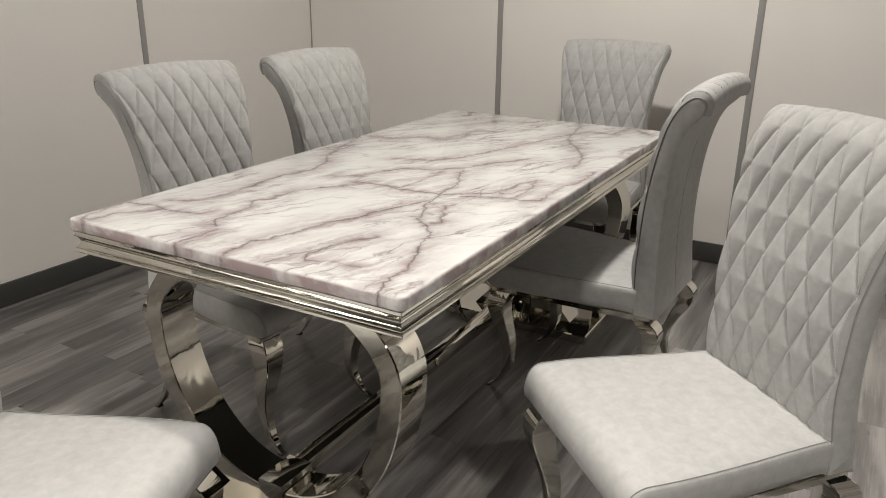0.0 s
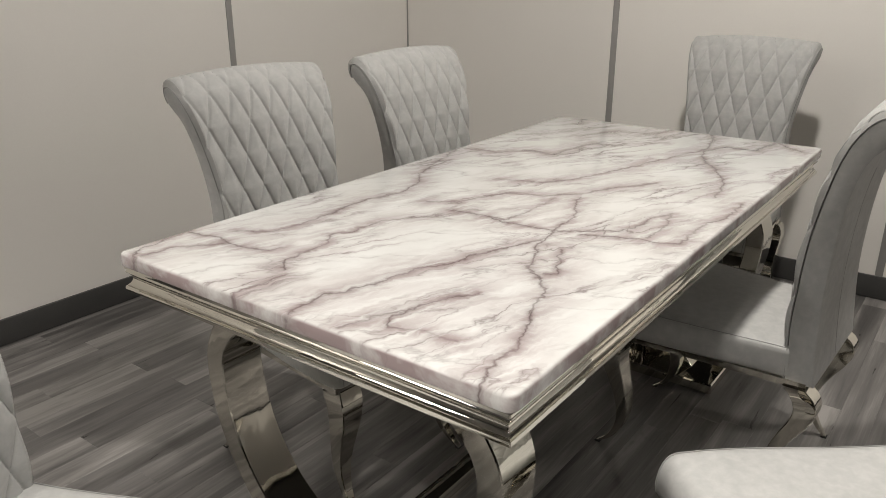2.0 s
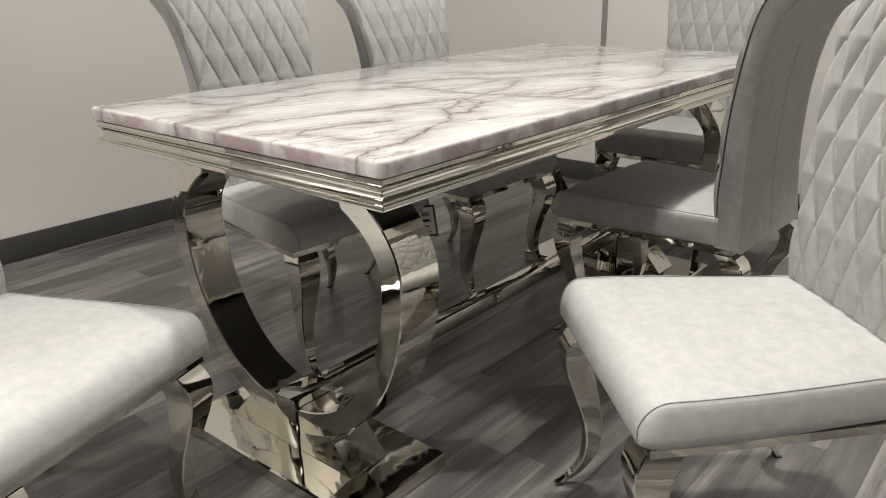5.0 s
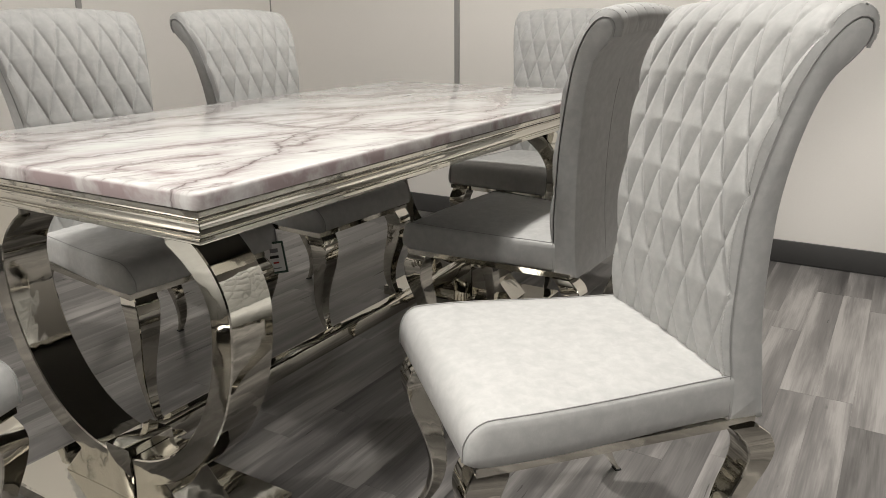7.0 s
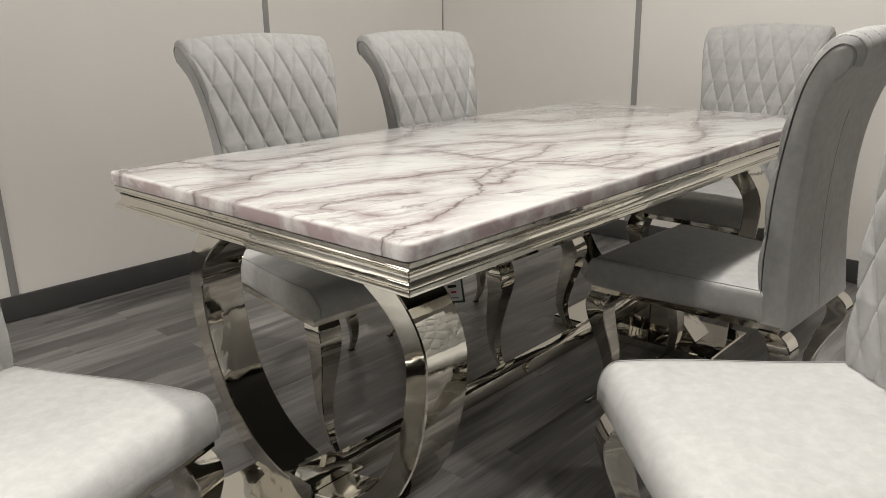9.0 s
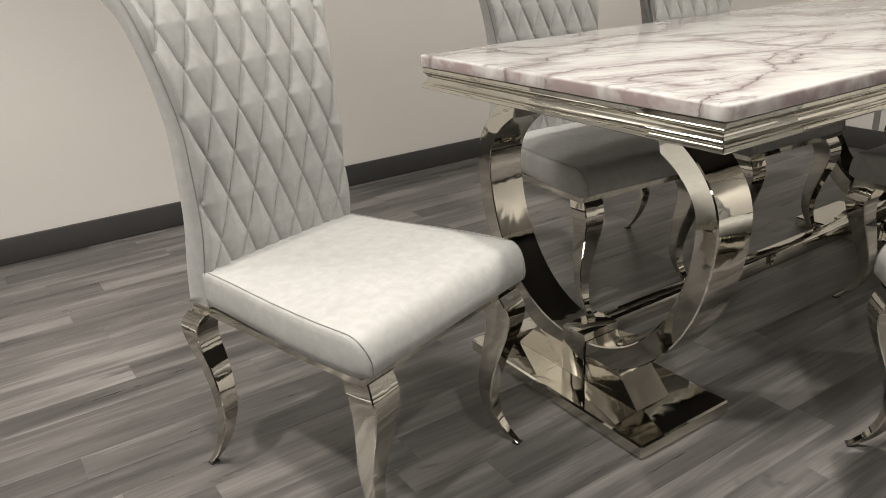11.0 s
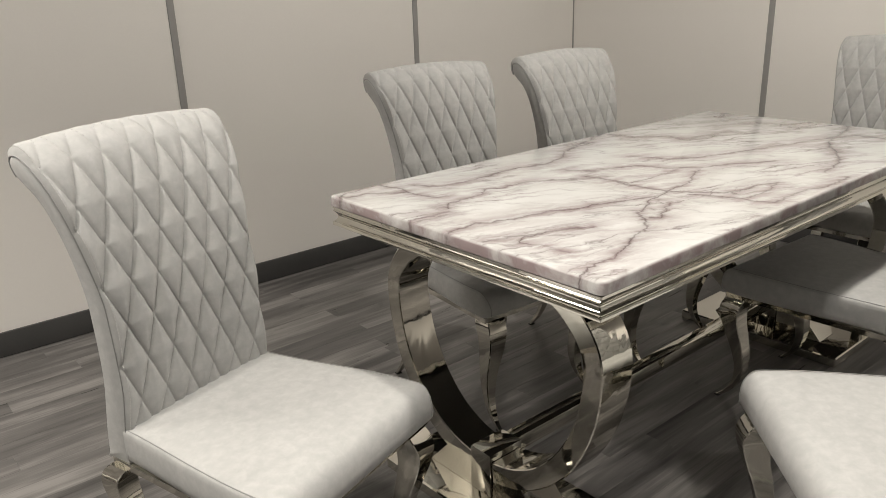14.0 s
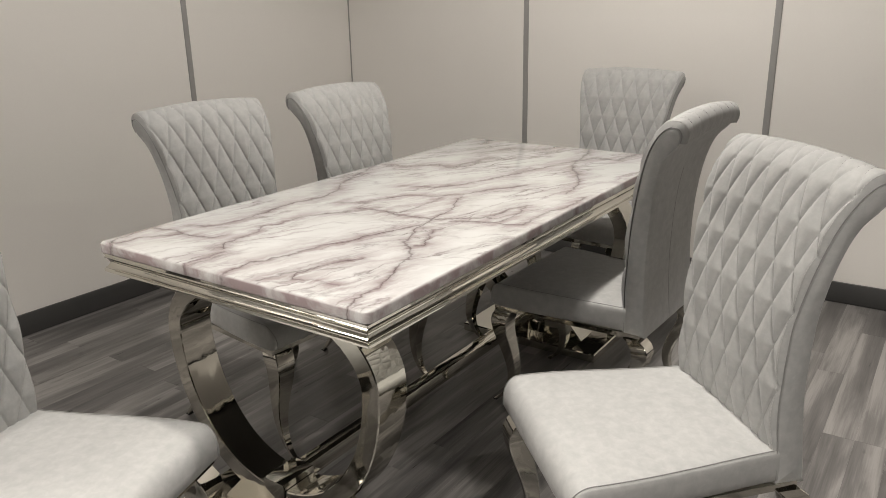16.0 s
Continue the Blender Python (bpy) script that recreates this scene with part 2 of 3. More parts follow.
    side = math_node(n, l, "MULTIPLY", side, ramp(n, l, bruise_shade.outputs[0], [(0.38, grey(0.12)), (0.48, grey(0.5)), (0.58, grey(0.85))]))
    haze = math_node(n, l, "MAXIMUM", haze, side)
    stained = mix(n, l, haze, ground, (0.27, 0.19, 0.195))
    tint = ramp(n, l, cloud.outputs[0], [(0.35, (0.085, 0.062, 0.06)), (0.65, (0.15, 0.114, 0.112))])
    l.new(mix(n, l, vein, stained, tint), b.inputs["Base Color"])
    b.inputs["Specular IOR Level"].default_value = 0.4
    return m


def make_planks():
    """Grey wood-look vinyl: each board its own tone, long streaks, darker knots."""
    m, n, l, b = mat("grey_wood_vinyl", (0.2, 0.19, 0.18), 0.42)
    tc, oi = n.new("ShaderNodeTexCoord"), n.new("ShaderNodeObjectInfo")
    shift = n.new("ShaderNodeVectorMath")
    shift.operation = "MULTIPLY_ADD"
    comb = n.new("ShaderNodeCombineXYZ")
    for i in range(3):
        l.new(oi.outputs["Random"], comb.inputs[i])
    l.new(comb.outputs[0], shift.inputs[0])
    shift.inputs[1].default_value = (37, 91, 13)
    l.new(tc.outputs["Object"], shift.inputs[2])

    def stretched(sx, sy):
        mp = n.new("ShaderNodeMapping")
        mp.inputs["Scale"].default_value = (sx, sy, 1)
        l.new(shift.outputs[0], mp.inputs["Vector"])
        return mp.outputs[0]

    bands = noise_tex(n, l, stretched(12, 0.8), 1.0, 4, 0.55, 0.5)
    streak = noise_tex(n, l, stretched(30, 2.6), 1.0, 5, 0.58, 0.6)
    fine = noise_tex(n, l, stretched(240, 6), 1.0, 3)
    knots = noise_tex(n, l, stretched(14, 5), 1.0, 3, 0.5, 1.2)
    tone = math_node(n, l, "ADD", math_node(n, l, "MULTIPLY", bands.outputs[0], 0.54), math_node(n, l, "MULTIPLY", streak.outputs[0], 0.32))
    tone = math_node(n, l, "ADD", tone, math_node(n, l, "MULTIPLY", fine.outputs[0], 0.14))
    tone = math_node(n, l, "ADD", tone, math_node(n, l, "MULTIPLY", math_node(n, l, "SUBTRACT", oi.outputs["Random"], 0.5), 0.075))
    col = ramp(n, l, tone, [(0.34, (0.042, 0.0395, 0.038)), (0.5, (0.128, 0.122, 0.117)), (0.62, (0.25, 0.238, 0.227))])
    k = ramp(n, l, knots.outputs[0], [(0.66, grey(1)), (0.78, grey(0.55))])
    l.new(mix(n, l, 1.0, col, k, "MULTIPLY"), b.inputs["Base Color"])
    l.new(ramp(n, l, streak.outputs[0], [(0.3, grey(0.27)), (0.7, grey(0.42))]), b.inputs["Roughness"])
    bump(n, l, b, streak.outputs[0], 0.25, 0.0008)
    return m


LEATHER, MARBLE, PLANK = make_leather(), make_marble(), make_planks()
STEEL = make_chrome("polished_steel", 0.03, 0.09)
PIPING = make_plain("grey_piping", (0.29, 0.288, 0.28), 0.5, 0.08, 40, 300)
# quilting thread toned dark, so its colour deepens the shade in the creases
CREASE_THREAD = make_plain("crease_shade_thread", (0.25, 0.248, 0.24), 0.7, 0.05, 60, 400)
STITCH = make_plain("pale_thread", (0.5, 0.5, 0.485), 0.7, 0.05, 60, 400)
WALL = make_plain("off_white_panel", (0.82, 0.792, 0.75), 0.55, 0.025, 1.3, 160, 0.0003)
# for the unseen walls; dark so the steel reflects a dark room
GREYWALL = make_plain("unseen_wall_grey", (0.12, 0.117, 0.11), 0.6, 0.04, 1.3, 160, 0.0003)
BATTEN = make_plain("grey_batten", (0.33, 0.322, 0.31), 0.45, 0.04, 8, 200, 0.0002)
BASE = make_plain("dark_grey_skirting", (0.055, 0.054, 0.053), 0.5, 0.12, 5, 150, 0.0003)
CEILING = make_plain("grey_ceiling", (0.22, 0.218, 0.213), 0.8, 0.03, 3, 90, 0.001)
WHITE = make_plain("white_enamel", (0.72, 0.71, 0.67), 0.4, 0.05, 12, 200, 0.0002)
UNDER = make_plain("dark_board", (0.05, 0.048, 0.045), 0.7, 0.1, 9, 150)
SLOT = make_plain("black_slot", (0.012, 0.012, 0.012), 0.6, 0.1, 8, 100)
GREEN = make_plain("dark_green_card", (0.012, 0.045, 0.03), 0.5, 0.08, 30, 300)
CARD = make_plain("white_card", (0.8, 0.8, 0.78), 0.5, 0.03, 30, 300)
RED = make_plain("red_print", (0.4, 0.02, 0.02), 0.5, 0.05, 30, 300)
SHADOWCARD = make_plain("grey_print", (0.2, 0.2, 0.21), 0.5, 0.05, 30, 300)
RUBBER = make_plain("black_rubber", (0.02, 0.02, 0.02), 0.7, 0.1, 40, 300)


# ---- mesh helpers ----
def part(name, bm, material, parent=None, label="", smooth=35):
    me = bpy.data.meshes.new(name)
    bmesh.ops.recalc_face_normals(bm, faces=bm.faces[:])
    bm.to_mesh(me)
    bm.free()
    me.materials.append(material)
    if smooth:
        for f in me.polygons:
            f.use_smooth = True
        me.set_sharp_from_angle(angle=radians(smooth))
    ob = new(name, me)
    if parent is not None:
        ob.parent = parent
    if label:
        tagged(ob, label)
    return ob


def box(x0, x1, y0, y1, z0, z1, bevel=0.0, seg=2, bm=None):
    bm = bm or bmesh.new()
    m = Matrix.Translation(((x0 + x1) / 2, (y0 + y1) / 2, (z0 + z1) / 2)) @ Matrix.Diagonal((abs(x1 - x0), abs(y1 - y0), abs(z1 - z0), 1))
    made = bmesh.ops.create_cube(bm, size=1, matrix=m)
    if bevel:
        edges = list({e for v in made["verts"] for e in v.link_edges})
        bmesh.ops.bevel(bm, geom=edges, offset=bevel, segments=seg, affect="EDGES", profile=0.5)
    return bm


def loft(rings, closed=True, caps=True, bm=None):
    """Skins a row of rings of equal count. closed: each ring is a loop."""
    bm = bm or bmesh.new()
    rows = [[bm.verts.new(p) for p in r] for r in rings]
    k = len(rows[0])
    for a, b in zip(rows, rows[1:]):
        for i in range(k if closed else k - 1):
            bm.faces.new((a[i], a[(i + 1) % k], b[(i + 1) % k], b[i]))
    if caps and closed:
        bm.faces.new(rows[0][::-1])
        bm.faces.new(rows[-1])
    return bm


def tube(points, radius, sides=8, bm=None, closed=False):
    pts = [Vector(p) for p in points]
    rings = []
    for i, p in enumerate(pts):
        a, b = pts[max(0, i - 1)], pts[min(len(pts) - 1, i + 1)]
        t = (b - a).normalized()
        up = Vector((1, 0, 0)) if abs(t.x) < 0.8 else Vector((0, 0, 1))
        u = t.cross(up).normalized()
        w = t.cross(u)
        rings.append([p + radius * (math.cos(2 * math.pi * j / sides) * u + math.sin(2 * math.pi * j / sides) * w) for j in range(sides)])
    return loft(rings, bm=bm)


def spline(pts, count):
    """Catmull-Rom through 2D or 3D points, count samples evenly in length."""
    pts = [Vector(p) for p in pts]
    ext = [2 * pts[0] - pts[1], *pts, 2 * pts[-1] - pts[-2]]
    fine = []
    for i in range(1, len(ext) - 2):
        p0, p1, p2, p3 = ext[i - 1:i + 3]
        for j in range(16):
            t = j / 16
            fine.append(0.5 * (2 * p1 + (p2 - p0) * t + (2 * p0 - 5 * p1 + 4 * p2 - p3) * t * t + (3 * p1 - p0 - 3 * p2 + p3) * t ** 3))
    fine.append(pts[-1])
    run = [0.0]
    for a, b in zip(fine, fine[1:]):
        run.append(run[-1] + (b - a).length)
    out, j = [], 0
    for i in range(count):
        d = run[-1] * i / (count - 1)
        while j < len(run) - 2 and run[j + 1] < d:
            j += 1
        f = (d - run[j]) / max(1e-9, run[j + 1] - run[j])
        out.append(fine[j].lerp(fine[j + 1], min(1, max(0, f))))
    return out


def smoothstep(a, b, x):
    t = min(1, max(0, (x - a) / (b - a)))
    return t * t * (3 - 2 * t)


def thing(name, label, category, group=""):
    return tagged(new(name), label, category, group)


# ---- the room ----
W, E_, S, N = ROOM
T = 0.12
floor = part("floor", box(W - T, E_ + T, S - T, N + T, -0.15, -0.006), PLANK, smooth=0)
tagged(floor, "grey wood-look vinyl plank floor with long streaks", "floor", kind="structure")
wall_w = tagged(part("wall_west", box(W - T, W - 0.008, S - T, N + T, -0.15, CEIL + 0.1), WALL, smooth=0), "off-white panelled showroom wall with grey joint strips", "wall", kind="structure")
wall_n = tagged(part("wall_north", box(W - 0.008, E_ + T, N + 0.008, N + T, -0.15, CEIL + 0.1), WALL, smooth=0), "off-white panelled showroom wall with grey joint strips", "wall", kind="structure")
# east, south walls and ceiling are unseen additions, dark to limit bounce and reflections
wall_e = tagged(part("unseen_wall_east", box(E_, E_ + T, S - T, N + 0.008, -0.15, CEIL + 0.1), GREYWALL, smooth=0), "unseen dark grey wall added to close the room", "wall", kind="structure")
wall_s = tagged(part("unseen_wall_south", box(W - 0.008, E_, S - T, S, -0.15, CEIL + 0.1), GREYWALL, smooth=0), "unseen dark grey wall added to close the room", "wall", kind="structure")
ceiling = tagged(part("ceiling", box(W - 0.008, E_, S, N + 0.008, CEIL, CEIL + 0.1), CEILING, smooth=0), "unseen grey ceiling added over the showroom", "ceiling", kind="structure")

SEAM_W, SEAM_N = (-1.02, 0.219, 1.457), (-0.203, 1.042, 2.285)
ys = [S, -6.985, -5.79, -4.595, -3.4, -2.2, *SEAM_W, N]
for i, (a, b) in enumerate(zip(ys, ys[1:])):
    if b <= -1.01 and a > -2.5:
        continue  # slotted display board stands here
    part("panel", box(W - 0.008, W, a + 0.001, b - 0.001, 0.0, CEIL - 0.002, 0.001, 1), WALL, wall_w)
xs = [W + 0.001, *SEAM_N, 3.455, 4.655, 5.855, 7.055, E_]
for a, b in zip(xs, xs[1:]):
    part("panel", box(a + 0.001, b - 0.001, N, N + 0.008, 0.0, CEIL - 0.002, 0.001, 1), WALL, wall_n)
for y in (*SEAM_W, -2.2, -3.4, -4.595, -5.79, -6.985):
    part("batten", box(W, W + 0.006, y - 0.0145, y + 0.0145, 0.098, CEIL - 0.004, 0.0015), BATTEN, wall_w, "flat grey joint strip")
for x in SEAM_N:
    part("batten", box(x - 0.0145, x + 0.0145, N - 0.006, N, 0.098, CEIL - 0.004, 0.0015), BATTEN, wall_n, "flat grey joint strip")
part("corner_strip", box(W, W + 0.006, N - 0.006, N, 0.098, CEIL - 0.004, 0.001), BATTEN, wall_w, "thin grey corner joint")
# slotted board beyond the first strip
for k in range(26):
    z = 0.100 + 0.1045 * k
    part("slat", box(W - 0.006, W + 0.004, -2.19, -1.037, z, min(z + 0.0985, CEIL - 0.004), 0.001, 1), WALL, wall_w)
part("slot_backing", box(W - 0.008, W - 0.0055, -2.195, -1.035, 0.0, CEIL - 0.004), SLOT, wall_w, "black slots between white slats", 0)
skirting = thing("baseboard", "dark grey skirting board along the walls", "baseboard")
tagged(skirting, kind="structure")
part("board", box(W, W + 0.014, S, N, 0.002, 0.098, 0.002), BASE, skirting)
part("board", box(W + 0.014, E_, N - 0.014, N, 0.002, 0.098, 0.002), BASE, skirting)
part("board", box(E_ - 0.014, E_, S, N - 0.014, 0.002, 0.098, 0.002), BASE, skirting)

rail = thing("floor_rail", "low white enamelled metal rail lying on the floor", "rail")
part("bar", box(-1.3, 1.05, -1.256, -1.222, 0.0, 0.035, 0.004), WHITE, rail)
for x in (-0.12, 0.5, -0.8):
    bm = bmesh.new()
    bmesh.ops.create_cone(bm, cap_ends=True, segments=12, radius1=0.004, radius2=0.004, depth=0.002, matrix=Matrix.Translation((x, -1.239, 0.0355)))
    part("screw", bm, STEEL, rail)

for x, y, _, _ in SPOTS:
    dl = thing("downlight", "round white recessed ceiling spotlight", "downlight", "ceiling downlights")
    prof = [(0.075, CEIL - 0.0005), (0.10, CEIL - 0.0005), (0.10, CEIL - 0.006), (0.075, CEIL - 0.01)]
    rings = [[(x + r * math.cos(a), y + r * math.sin(a), z) for r, z in prof] for a in [2 * math.pi * i / 40 for i in range(41)]]
    part("trim_ring", loft(rings, caps=False), WHITE, dl)

# frames for the added fill lamps; no such panels are in view
for x, y, wx, wy, _ in FILL_PANELS:
    lp = thing("ceiling_light_panel", "thin white frame added round an unseen fill lamp", "light panel", "ceiling light panels")
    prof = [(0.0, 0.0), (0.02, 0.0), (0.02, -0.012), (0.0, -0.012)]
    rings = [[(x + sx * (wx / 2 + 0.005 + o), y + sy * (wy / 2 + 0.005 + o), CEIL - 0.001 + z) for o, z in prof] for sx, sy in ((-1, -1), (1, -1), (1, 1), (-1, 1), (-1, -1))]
    part("fill_lamp_frame", loft(rings, caps=False), WHITE, lp)


# ---- dining table ----
TW, TL, TOP = 0.9, 1.8, 0.772


def rounded_rect(x0, x1, y0, y1, r, seg=6):
    out = []
    for cx, cy, a0 in ((x1 - r, y1 - r, 0), (x0 + r, y1 - r, 90), (x0 + r, y0 + r, 180), (x1 - r, y0 + r, 270)):
        for i in range(seg + 1):
            a = radians(a0 + 90 * i / seg)
            out.append((cx + r * math.cos(a), cy + r * math.sin(a)))
    return out


def swept_rect(profile, r):
    """Rings of a moulding that follows the table's outline; profile: (inset, z)."""
    return [[(x, y, z) for x, y in rounded_rect(i, TW - i, i, TL - i, max(0.002, r - i))] for i, z in profile]


table = thing("dining_table", "rectangular white veined marble dining table on polished steel pedestals", "dining table")
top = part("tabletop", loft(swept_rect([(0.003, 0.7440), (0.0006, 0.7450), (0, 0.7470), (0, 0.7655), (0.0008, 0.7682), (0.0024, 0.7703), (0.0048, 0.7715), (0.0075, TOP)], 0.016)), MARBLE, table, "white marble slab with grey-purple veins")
# apron from the top: shadow gap, two steps, bead, hollow, flared lip
apron = [(0.03, 0.7435), (0.010, 0.7435), (0.010, 0.7418), (0.006, 0.7408), (0.006, 0.7375), (0.0085, 0.7365), (0.0085, 0.7330), (0.0075, 0.7320), (0.0065, 0.7302), (0.0075, 0.7285)]
for i in range(11):
    a = math.pi * i / 10
    apron.append((0.0095 + 0.0065 * math.sin(a) ** 0.8 - 0.001 * i / 10, 0.7275 - 0.024 * i / 10))
apron += [(0.0075, 0.7030), (0.0075, 0.7010), (0.0045, 0.7000), (0.0040, 0.6970), (0.0042, 0.6920), (0.006, 0.6907), (0.024, 0.6902), (0.06, 0.6910)]
part("apron", loft(swept_rect(apron, 0.006), caps=False), STEEL, table, "polished steel apron with a hollow moulding", 25)
part("top_underside", box(0.05, TW - 0.05, 0.05, TL - 0.05, 0.7150, 0.7435), UNDER, table, "dark board under the marble", 0)

CX = TW / 2


def pedestal(yc):
    half = 0.052
    zc, a, bu, bl, th = 0.503, 0.370, 0.232, 0.425, 0.052
    pts = []
    steps = 44
    t0, t1 = math.asin((0.691 - zc) / bu), math.pi / 2
    angles = [t0 - (t0 + t1) * i / steps for i in range(steps + 1)]  # from the apron round to the foot
    for side, nm in ((1, "scroll_leg"), (-1, "scroll_leg")):
        rings = []
        for t in angles:
            b = bu if t > 0 else bl
            ox, oz = a * math.cos(t), zc + b * math.sin(t)
            nx, nz = math.cos(t) / a, math.sin(t) / b
            k = math.hypot(nx, nz)
            thick = th * (1.0 if t > -1.0 else 1.0 + 0.25 * (-1.0 - t))
            ix, iz = ox - thick * nx / k, oz - thick * nz / k
            if oz > 0.682:
                iz = oz
            c = 0.0025
            ring = [(ox, -half + c, oz), (ox, half - c, oz), (ox + (ix - ox) * 0.05, half, oz + (iz - oz) * 0.05), (ix + (ox - ix) * 0.05, half, iz + (oz - iz) * 0.05),
                    (ix, half - c, iz), (ix, -half + c, iz), (ix + (ox - ix) * 0.05, -half, iz + (oz - iz) * 0.05), (ox + (ix - ox) * 0.05, -half, oz + (iz - oz) * 0.05)]
            rings.append([(CX + side * max(0.0385, p[0]), yc + p[1], p[2]) for p in ring])
        part(nm, loft(rings), STEEL, table, "curved polished steel band", 30)
    # foot: slab, tapered block, upright
    part("plinth", box(CX - 0.300, CX + 0.300, yc - 0.142, yc + 0.142, 0.0, 0.035, 0.004, 1), STEEL, table, "flat polished steel floor plate")
    low, high = (0.206, 0.054, 0.035), (0.134, 0.0505, 0.114)
    for side in (1, -1):
        rings = [[(CX + side * x, yc + sy * d, z) for x, sy in ((0.0385, -1), (w, -1), (w, 1), (0.0385, 1))] for w, d, z in (low, high)]
        bm = loft(rings)
        bmesh.ops.bevel(bm, geom=bm.edges[:], offset=0.0012, segments=1, affect="EDGES")
        part("foot_block", bm, STEEL, table, "tapered polished steel block", 20)
    part("upright", box(CX - 0.036, CX + 0.036, yc - 0.057, yc + 0.057, 0.035, 0.158, 0.0015), STEEL, table, "square polished post between the scroll legs")


pedestal(0.168)
pedestal(TL - 0.168)
part("stretcher", box(CX - 0.022, CX + 0.022, 0.205, TL - 0.205, 0.113, 0.157, 0.002), STEEL, table, "long square polished steel stretcher")

# ---- dining chairs ----
SEAT_Z = 0.375
FRONT = [(-0.003, 0.367), (0.0, 0.435), (0.006, 0.515), (0.004, 0.595), (0.001, 0.665), (-0.004, 0.725), (-0.013, 0.780), (-0.023, 0.830), (-0.036, 0.885), (-0.052, 0.935), (-0.072, 0.975), (-0.094, 1.002), (-0.114, 1.015), (-0.128, 1.016)]
ROLL = [(-0.141, 1.010), (-0.147, 0.993), (-0.142, 0.972), (-0.125, 0.951), (-0.105, 0.931)]
REAR = [(-0.089, 0.900), (-0.077, 0.860), (-0.067, 0.810), (-0.060, 0.750), (-0.055, 0.675), (-0.053, 0.585), (-0.057, 0.485), (-0.068, 0.367)]


def back_half(z):
    """Half the back's width: waisted over the seat, flared at the scroll."""
    return 0.1955 + 0.0095 * (1 - smoothstep(0.415, 0.575, z)) + 0.045 * max(0, (z - 0.715) / 0.30) ** 1.3


def scroll_rise(k, z):
    """Rise of the scroll towards the middle of the back; k from -1 to 1 across."""
    return (0.014 * (1 - k * k) - 0.004 * max(0.0, (abs(k) - 0.9) / 0.1) ** 2) * smoothstep(0.84, 1.0, z)


QW, QH, Q0 = 0.0635, 0.1634, 0.3835  # a diamond's width and height, and how far up a crossing lies


def quilt(u, v):
    """Puff of the padding between the two families of stitched lines, 0 on a line, 1 at a diamond's middle."""
    p, q = u / QW + v / QH, u / QW - v / QH
    d = min(abs(p - round(p)), abs(q - round(q)))
    return 0.42 * (1 - (1 - min(1, d / 0.06)) ** 2) + 0.58 * (1 - (1 - min(1, d / 0.5)) ** 2)


def make_chair():
    ch = thing("dining_chair", "pale grey leather dining chair with quilted scroll back and polished steel legs", "chair", "chairs round the table")

    # backrest core: sides and rear
    outline = spline(FRONT + ROLL + REAR, 90)
    rings = []
    for k in (-1, -0.985, -0.94, -0.8, -0.6, -0.4, -0.2, 0, 0.2, 0.4, 0.6, 0.8, 0.94, 0.985, 1):
        ring = []
        pull = {1: 0.006, 0.985: 0.0015}.get(round(abs(k), 3), 0.0)
        for i, (f, z) in enumerate(outline):
            a, b = outline[i - 1], outline[(i + 1) % len(outline)]
            t = (b - a).normalized()
            nf, nz = -t.y, t.x  # inward for this direction of travel
            ring.append((k * back_half(z), f + nf * pull, z + nz * pull + scroll_rise(k, z)))
        rings.append(ring)
    back = part("backrest", loft(rings), LEATHER, ch, "smooth pale grey leather sides and rear", 40)

    # quilted front panel, over the top of the scroll
    rows, cols = 230, 150
    path = spline(FRONT + ROLL[:3], rows)
    runs = [0.0]
    for a, b in zip(path, path[1:]):
        runs.append(runs[-1] + (b - a).length)
    step = runs[-1] / (rows - 1)

    def surface(k, run, lift=0.0):
        """Point on the padded front: k from -1 to 1 across, run metres up from the crease."""
        i = min(rows - 2, int(run / step))
        p = path[i].lerp(path[i + 1], min(1, run / step - i))
        a, b = path[max(0, i - 1)], path[min(rows - 1, i + 2)]
        t = (b - a).normalized()
        fade = 1 - 0.86 * smoothstep(0.60, 0.70, run)
        edge = (1 - min(1, (1 - abs(k)) / 0.05)) ** 2
        h = 0.0025 + 0.0155 * quilt(k * (back_half(p.y) - 0.002), run - Q0) * fade * (0.55 + 0.45 * smoothstep(0.06, 0.24, run)) + 0.0155 * (1 - fade) * 0.8
        h = h * (1 - edge) + 0.0005 * edge + lift
        return Vector((k * (back_half(p.y) - 0.002), p.x + t.y * h, p.y - t.x * h + scroll_rise(k, p.y)))

    grid = [[surface(-1 + 2 * j / (cols - 1), r) for j in range(cols)] for r in runs]
    part("quilted_panel", loft(grid, closed=False, caps=False), LEATHER, back, "diamond-quilted leather front", 180)
    for s in (-1, 1):
        part("piping", tube([(s * (back_half(p.y) - 0.0015), p.x + 0.0012, p.y + scroll_rise(1, p.y)) for p in spline(FRONT + ROLL[:3], 70)], 0.0012, 6), PIPING, back, "thin dark edge seam")

    part("rear_seam", tube([(0.0, p.x + 0.0007, p.y) for p in spline(REAR[1:], 40)], 0.0014, 6), PIPING, back, "sewn seam down the rear")

    # dark tube that stands for the crease's shade between seat and back
    part("crease_shade", tube([(x, 0.0055, 0.4495 + 0.006 * (1 - abs(x / 0.2) ** 2.6)) for x in [-0.2 + 0.4 * i / 24 for i in range(25)]], 0.0024, 6), PIPING, back, "dark strip for the shade where seat meets back")

    # thread: short dashes along every quilting line and down both edges
    quilting = bmesh.new()

    def dash(bm, a, b, half=0.00055):
        d = (b - a).normalized()
        w = d.cross(Vector((0, 1, 0.15))).normalized() * half
        n_ = d.cross(w).normalized() * 0.0006
        if n_.y < 0:
            n_ = -n_
